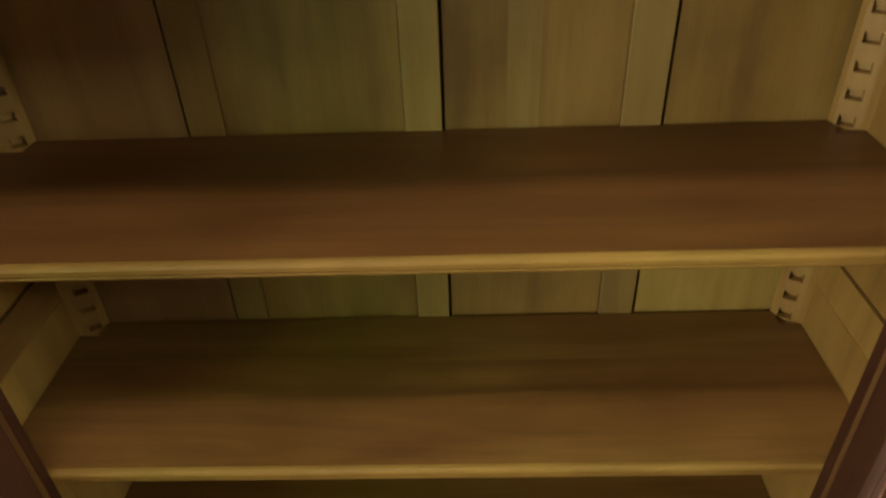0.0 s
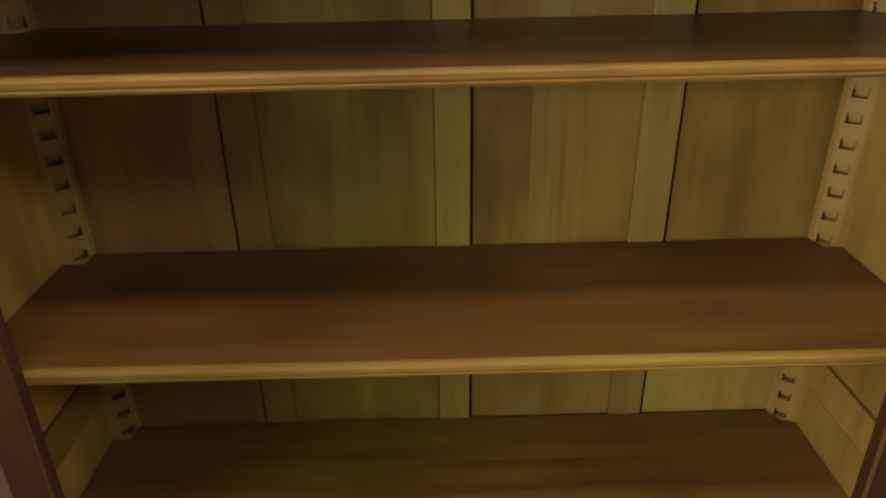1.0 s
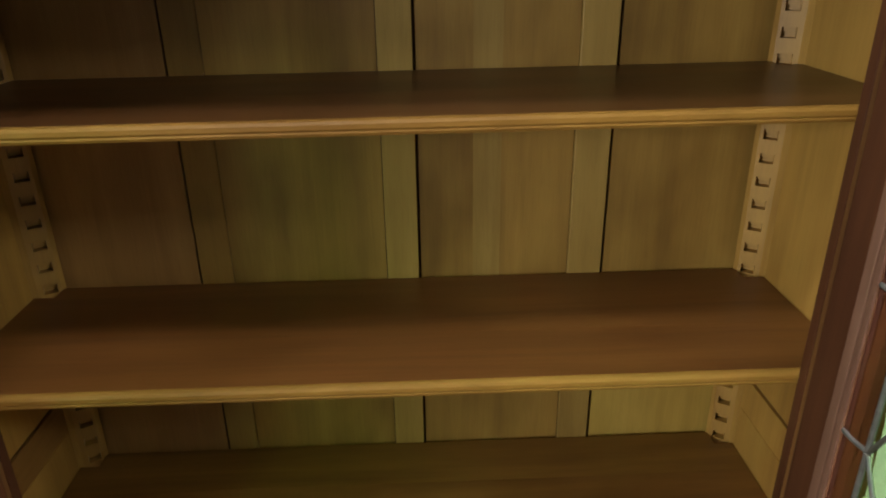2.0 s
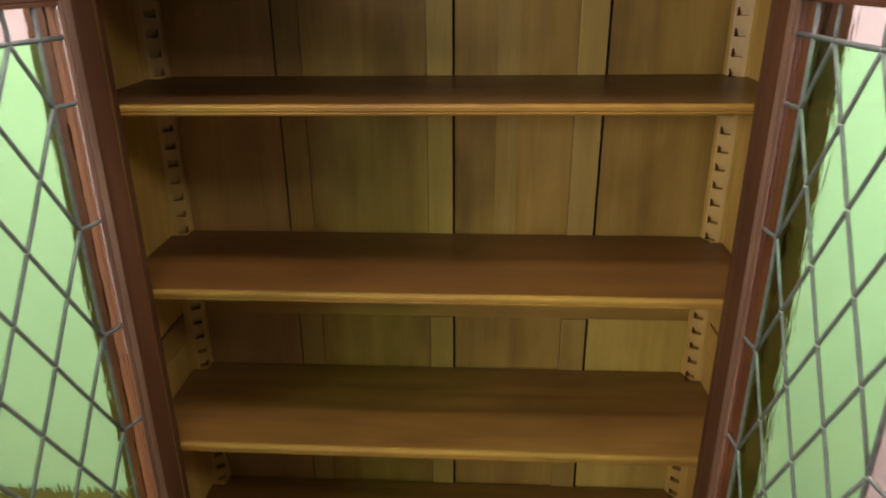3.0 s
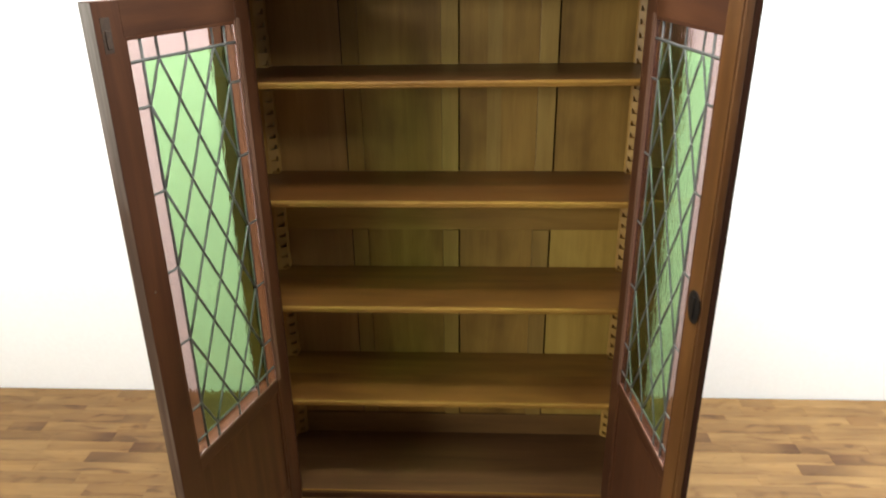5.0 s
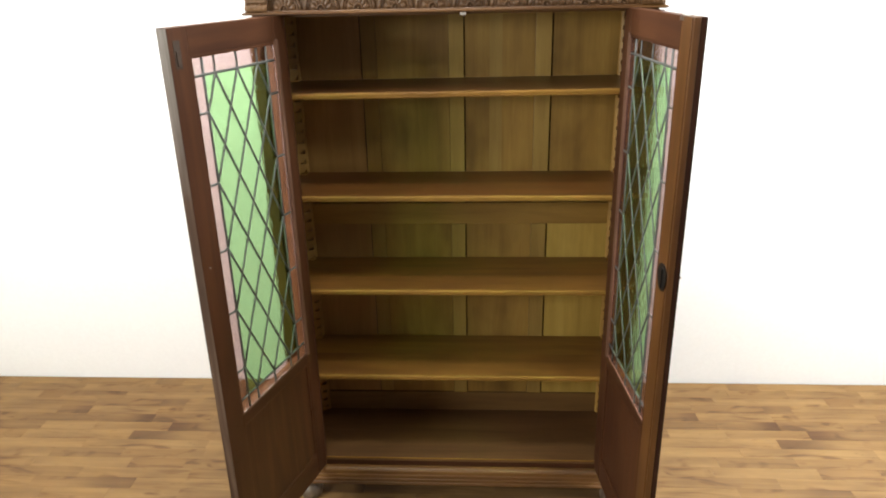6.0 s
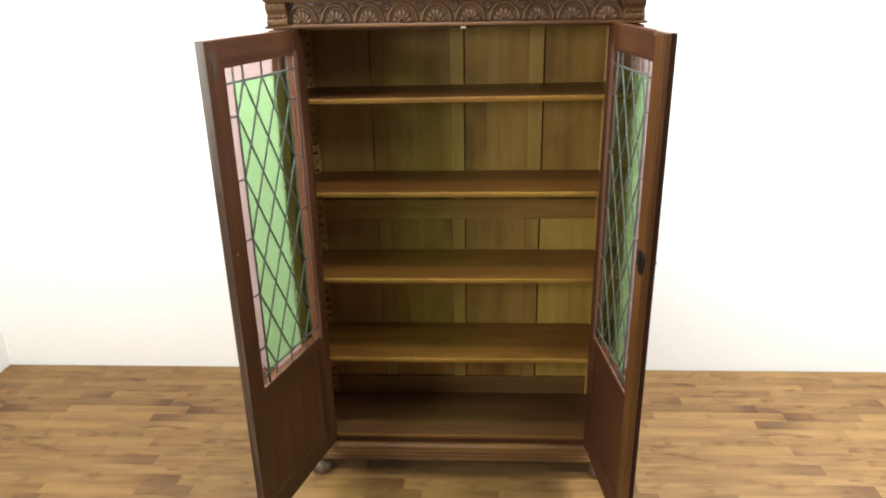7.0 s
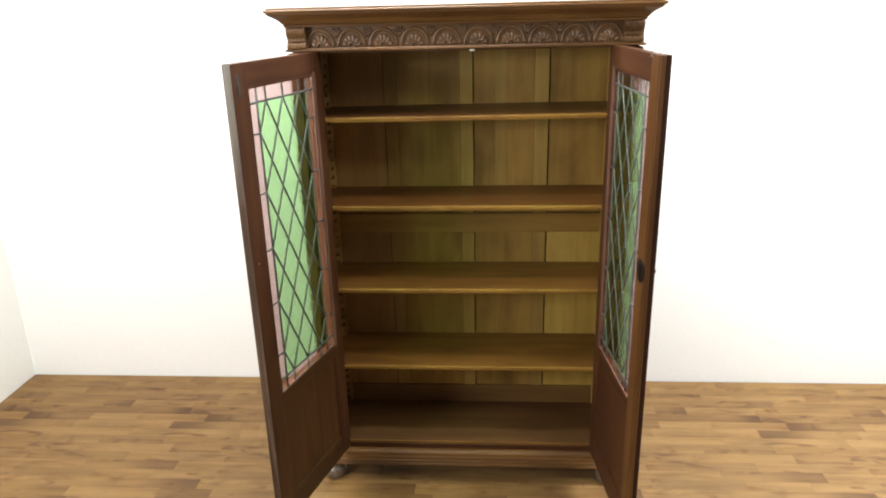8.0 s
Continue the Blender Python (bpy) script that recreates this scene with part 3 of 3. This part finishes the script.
def door(s, angle, dz, m_door, m_door_x):
    """A framed door with leaded glass over a wooden panel. Along x from the hinge; s * y points out of the case."""
    def b(u0, u1, d0, d1, z0, z1, bevel=0.003):
        return box(u0, u1, s * d0, s * d1, z0, z1, bevel)
    m_meeting = m_golden if s > 0 else m_door
    turn = (angle - 90) if s > 0 else (-90 - angle)
    d = part("door", b(U1 - 0.005, U2 + 0.005, 0.006, 0.020, 0.2725, ZGB - 0.0455, 0.001), m_door, case, "open red-brown oak door with leaded green glass", pose(s * 0.523, -0.014, dz, 0, 0, turn))
    i0, i1 = U1 - 0.0055, U2 + 0.0055
    part("top_rail", b(i0, i1, 0.0004, THICK - 0.0004, ZGT + 0.006, Z1D, 0.0012), m_door_x, d)
    part("middle_rail", b(i0, i1, 0.0004, THICK - 0.0004, ZGB - 0.045, ZGB - 0.006), m_door_x, d)
    part("bottom_rail", b(i0, i1, 0.0004, THICK - 0.0004, Z0D, 0.272), m_door_x, d)
    part("hinge_stile", b(0, U1 - 0.006, 0, THICK, Z0D, Z1D), m_door, d)
    part("meeting_stile", b(U2 + 0.006, U3 - (0.0095 if s > 0 else 0), 0, THICK, Z0D, Z1D, 0.0012), m_meeting, d)
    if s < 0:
        part("edge_strip", b(U3 - 0.0004, U3 + 0.0012, 0.0015, THICK - 0.0015, Z0D + 0.002, Z1D - 0.002, 0.0004), m_edge_sheen, d, "brown closing edge, grey sheen painted in towards the top")
    if s > 0:
        part("astragal", b(U3 - 0.009, U3 - 0.001, 0.0190, THICK + 0.004, Z0D, Z1D), m_edge, d, "dark rebated closing strip")
        part("astragal_lip", b(U3 - 0.0090, U3, 0.002, 0.0187, Z0D, Z1D, 0.0025), m_golden, d, "rounded brown lip of the closing strip")
    for u0, u1, z0, z1 in ((i0 + 0.0005, i0 + 0.008, 0.2725, ZGB - 0.0455), (i1 - 0.008, i1 - 0.0005, 0.2725, ZGB - 0.0455), (i0 + 0.008, i1 - 0.008, 0.2725, 0.280), (i0 + 0.008, i1 - 0.008, ZGB - 0.053, ZGB - 0.0455)):
        part("panel_bead", b(u0, u1, 0.0015, 0.006, z0, z1, 0.001), m_door, d)
    # glazing beads, the one along the hinge a broad lighter moulding
    part("hinge_moulding", b(U1 - 0.021, U1 - 0.0062, -0.0022, 0.004, ZGB - 0.012, ZGT + 0.012, 0.0015), m_bead, d, "broad lighter moulding beside the glass")
    for u0, u1, z0, z1, mm in ((U1 - 0.006, U1 + 0.001, ZGB - 0.006, ZGT + 0.006, m_bead), (U2 - 0.001, U2 + 0.006, ZGB - 0.006, ZGT + 0.006, m_door),
                               (U1 + 0.001, U2 - 0.001, ZGB - 0.006, ZGB + 0.001, m_bead_x), (U1 + 0.001, U2 - 0.001, ZGT - 0.001, ZGT + 0.006, m_door_x)):
        part("glazing_bead", b(u0, u1, 0.0005, 0.0040, z0, z1, 0.0005), mm, d)
        # outer beads and mouldings: painted as lit on the left door, dark on the right
        part("glazing_bead", b(u0, u1, 0.0085, 0.0150, z0, z1, 0.0012), m_moulding_lit if s < 0 else mm, d)
        part("outer_moulding", b(u0, u1, 0.0155, THICK - 0.001, z0, z1, 0.0015), m_moulding_lit if s < 0 else m_out_z, d, "moulding round the glass, lamplight painted in on the left door")

    def pane(poly, mat, name, label):
        cx, cz = sum(p[0] for p in poly) / len(poly), sum(p[1] for p in poly) / len(poly)
        poly = [(cx + (a - cx) * 0.996, cz + (z - cz) * 0.996) for a, z in poly]
        glass = part(name, prism(poly, s * 0.0047, s * 0.0077, "xz"), m_glass, d, label)
        glass.visible_shadow = False
        part("colour_layer", prism([(cx + (a - cx) * 0.99, cz + (z - cz) * 0.99) for a, z in poly], s * 0.0060, s * 0.0064, "xz"), mat, d)
    # lozenges
    for i in range(-1, 8):
        for j in range(-1, 12):
            if (i + j) % 2:
                continue
            cu, cz = GU1 - LOZ_W / 2 * i, GZ1 - LOZ_H / 2 * j
            shape = clip([(cu, cz + LOZ_H / 2), (cu + LOZ_W / 2, cz), (cu, cz - LOZ_H / 2), (cu - LOZ_W / 2, cz)], GU0, GU1, GZ0, GZ1)
            area = sum(p[0] * shape[k - 1][1] - shape[k - 1][0] * p[1] for k, p in enumerate(shape)) if shape else 0
            if abs(area) > 1e-5:
                pane(shape, m_green, "glass_pane", "rippled green glass")
    # border
    us = [U1, GU0] + [GU1 - LOZ_W * (k + 0.5) for k in (2, 1, 0)] + [GU1, U2]
    zs = [GZ1 - LOZ_H * (k + 0.5) for k in (4, 3, 2, 1, 0)]
    for z0, z1 in ((ZGB, GZ0), (GZ1, ZGT)):
        for a, c in zip(us, us[1:]):
            pane([(a, z0), (c, z0), (c, z1), (a, z1)], m_pink, "border_pane", "pale pink glass")
    for u0, u1 in ((U1, GU0), (GU1, U2)):
        for a, c in zip([GZ0] + zs, zs + [GZ1]):
            pane([(u0, a), (u1, a), (u1, c), (u0, c)], m_pink, "border_pane", "pale pink glass")

    # lead cames, slightly domed and uneven
    rnd = random.Random(5 if s > 0 else 9)

    def came(p, q, r=0.0034 if s > 0 else 0.0037):
        m = bmesh.new()
        pts = []
        for k in range(9):
            f = k / 8
            bend = 0.0006 * math.sin(f * 9 + rnd.random() * 2)
            pts.append((p[0] + (q[0] - p[0]) * f + bend, s * 0.0062, p[1] + (q[1] - p[1]) * f + bend))
        tube_into(m, pts, r, 8, 1.15)
        smooth(part("lead_came", m, m_lead, d))
    for u in (GU0, GU1):
        came((u, ZGB), (u, ZGT), 0.0039)
    for z in (GZ0, GZ1):
        came((U1, z), (U2, z), 0.0039)
    for u in us[2:5]:
        came((u, ZGB), (u, GZ0))
        came((u, GZ1), (u, ZGT))
    for z in zs:
        came((U1, z), (GU0, z))
        came((GU1, z), (U2, z))
    tops = us[2:5][::-1]
    slope = LOZ_H / LOZ_W
    for sign in (1, -1):
        for k in range(-7, 9):
            # lines through the middles of the top edge
            u0 = tops[0] - LOZ_W * k
            ends = []
            for u in (GU0, GU1):
                z = GZ1 - sign * slope * (u - u0)
                if GZ0 - 1e-6 <= z <= GZ1 + 1e-6:
                    ends.append((u, z))
            for z in (GZ0, GZ1):
                u = u0 + sign * (GZ1 - z) / slope
                if GU0 + 1e-6 < u < GU1 - 1e-6:
                    ends.append((u, z))
            if len(ends) == 2:
                came(ends[0], ends[1])
    blob = bmesh.new()
    bmesh.ops.create_icosphere(blob, subdivisions=2, radius=0.0046)
    for v in blob.verts:
        v.co.y *= 0.95
    first = None
    for i in range(0, 7):
        for j in range(0, 11):
            if (i + j) % 2 == 0 and 0 < i < 6 and 0 < j < 10:
                continue
            if (i + j) % 2 == 0:
                continue
            at = pose(GU1 - LOZ_W / 2 * i, s * 0.0062, GZ1 - LOZ_H / 2 * j)
            if first is None:
                first = smooth(part("solder_joint", blob, m_solder, d, "", at))
            else:
                o = new("solder_joint", first.data)
                o.parent, o.matrix_basis = d, at
    # fittings
    if s > 0:
        plate = bmesh.new()
        ring = [(0.505 + 0.031 * math.cos(a) * (1.0 + 0.06 * math.sin(3 * a)), 1.205 + 0.041 * math.sin(a) * (1.0 + 0.05 * math.cos(2 * a))) for a in (2 * math.pi * k / 32 for k in range(32))]
        prism(ring, s * -0.0025, s * 0.0005, "xz", plate)
        box_into(plate, 0.499, 0.512, s * -0.006, s * -0.0024, 1.176, 1.230, 0.0015)
        part("lock_plate", plate, m_iron, d, "black oval lock plate")
        part("catch_plate", box(0.455, 0.480, s * 0.004, s * 0.016, Z1D - 0.001, Z1D + 0.002, 0.0008), m_steel, d, "small steel catch plate")
        for u in (0.458, 0.472):
            part("catch_pin", box(u, u + 0.006, s * -0.0025, s * 0.0005, Z1D - 0.011, Z1D - 0.002, 0.0006), m_steel, d)
    else:
        part("bolt_recess", box(0.498, 0.524, s * -0.0006, s * 0.001, 1.768, 1.838, 0.0002), m_bronze, d, "dark flush bolt plate")
        part("bolt", box(0.506, 0.517, s * -0.003, s * -0.0004, 1.776, 1.812, 0.001), m_bronze, d)
        part("screw_head", box(0.508, 0.513, s * -0.0015, s * 0.0005, 1.226, 1.231, 0.0008), m_steel, d)
    knob = lathe([(0.011, 0.0), (0.012, 0.0015), (0.009, 0.004), (0.006, 0.007), (0.003, 0.009)], 16)
    smooth(part("escutcheon", knob, m_bronze, d, "small brass escutcheon", pose(0.512, s * (THICK + (0.006 if s > 0 else 0)), 1.205, -90 * s)))
    for z in (0.32, 1.02, 1.72):
        m = lathe([(0.0045, -0.03), (0.0045, 0.03)], 12)
        smooth(part("hinge", m, m_iron, d, "iron hinge barrel", pose(-0.001, s * (THICK + 0.003), z)))
    return d


door(-1, 16.0, -0.002, m_door, m_door_x)
door(1, 5.7, 0.002, m_door, m_door_x)

# ---- floor strips ----
# a printed strip floor: the same boards come back every PERIOD along x
rnd = random.Random(11)
ROW, PERIOD, ORIGIN = 0.0662, 0.985, X0 + 0.404
# row from the wall, start and length of a board, how dark it is, and where its dark end lies (0 left, 0.5 none, 1 right)
MARKED = [(0, 0.57, 0.15, 0.52, 0.5), (2, 0.015, 0.12, 0.72, 0.5), (2, 0.135, 0.33, 0.42, 0.5), (3, 0.34, 0.34, 0.52, 0.6), (3, 0.68, 0.13, 0.70, 0.35), (4, 0.19, 0.16, 0.68, 0.8),
          (5, 0.42, 0.28, 0.30, 1.0), (6, 0.81, 0.36, 0.24, 0.0), (7, 0.65, 0.47, 0.22, 0.1), (10, 0.74, 0.25, 0.55, 0.4), (11, 0.05, 0.50, 0.36, 0.5),
          (12, 0.37, 0.45, 0.48, 0.75), (14, 0.55, 0.43, 0.46, 0.8), (15, 0.82, 0.24, 0.50, 0.5), (16, 0.12, 0.30, 0.42, 0.9)]
meshes = {}


def strip_mesh(length):
    key = round(length, 3)
    if key not in meshes:
        bm = box(0, key - 0.0003, 0, ROW - 0.0003, -0.012, 0.0, 0.0004, 1)
        me = bpy.data.meshes.new("floor_plank")
        bmesh.ops.recalc_face_normals(bm, faces=bm.faces)
        bm.to_mesh(me)
        bm.free()
        me.materials.append(m_floor)
        meshes[key] = me
    return meshes[key]


def boards_of(row):
    """The boards of one row over one period: start, length, tone, dark end, figure."""
    marked = sorted(b[1:] for b in MARKED if b[0] == row) or [(rnd.uniform(0, 0.9), rnd.uniform(0.25, 0.45), rnd.uniform(0.05, 0.35), 0.5)]
    out = []
    for k, (start, length, tone, end) in enumerate(marked):
        out.append((start, length, tone, end, rnd.random()))
        stop = marked[k + 1][0] if k + 1 < len(marked) else marked[0][0] + PERIOD
        at = start + length
        while stop - at > 0.004:
            left = stop - at
            piece = left if left < 0.62 else left * rnd.uniform(0.4, 0.6)
            out.append((at, piece, rnd.uniform(0.06, 0.20), 0.5, rnd.random()))
            at += piece
    return out


far = bmesh.new()
row = 0
y = Y1 - ROW - 0.012
while y > Y0 + 0.01:
    if y > -0.30:
        for start, length, tone, end, figure in boards_of(row):
            for turn in range(-2, 6):
                x = ORIGIN + turn * PERIOD + start
                a, b = max(x, X0 + 0.006), min(x + length, 2.75)
                if b - a > 0.03:
                    o = new("floor_plank", strip_mesh(b - a))
                    o.parent, o.location, o.color = floor, (a, y, 0), (tone, end, figure, 1)
    x = 2.75 if y > -0.30 else X0 + 0.006
    while x < X1 - 0.01:
        length = rnd.choice((0.22, 0.30, 0.38, 0.46, 0.58, 0.72))
        box_into(far, x, min(x + length, X1) - 0.0006, y, y + ROW - 0.0006, -0.012, 0.0)
        x += length
    y -= ROW
    row += 1
tagged(part("floor_planks_beyond", far, m_floor_far, floor, "brown oak floor strips"), kind="stuff")
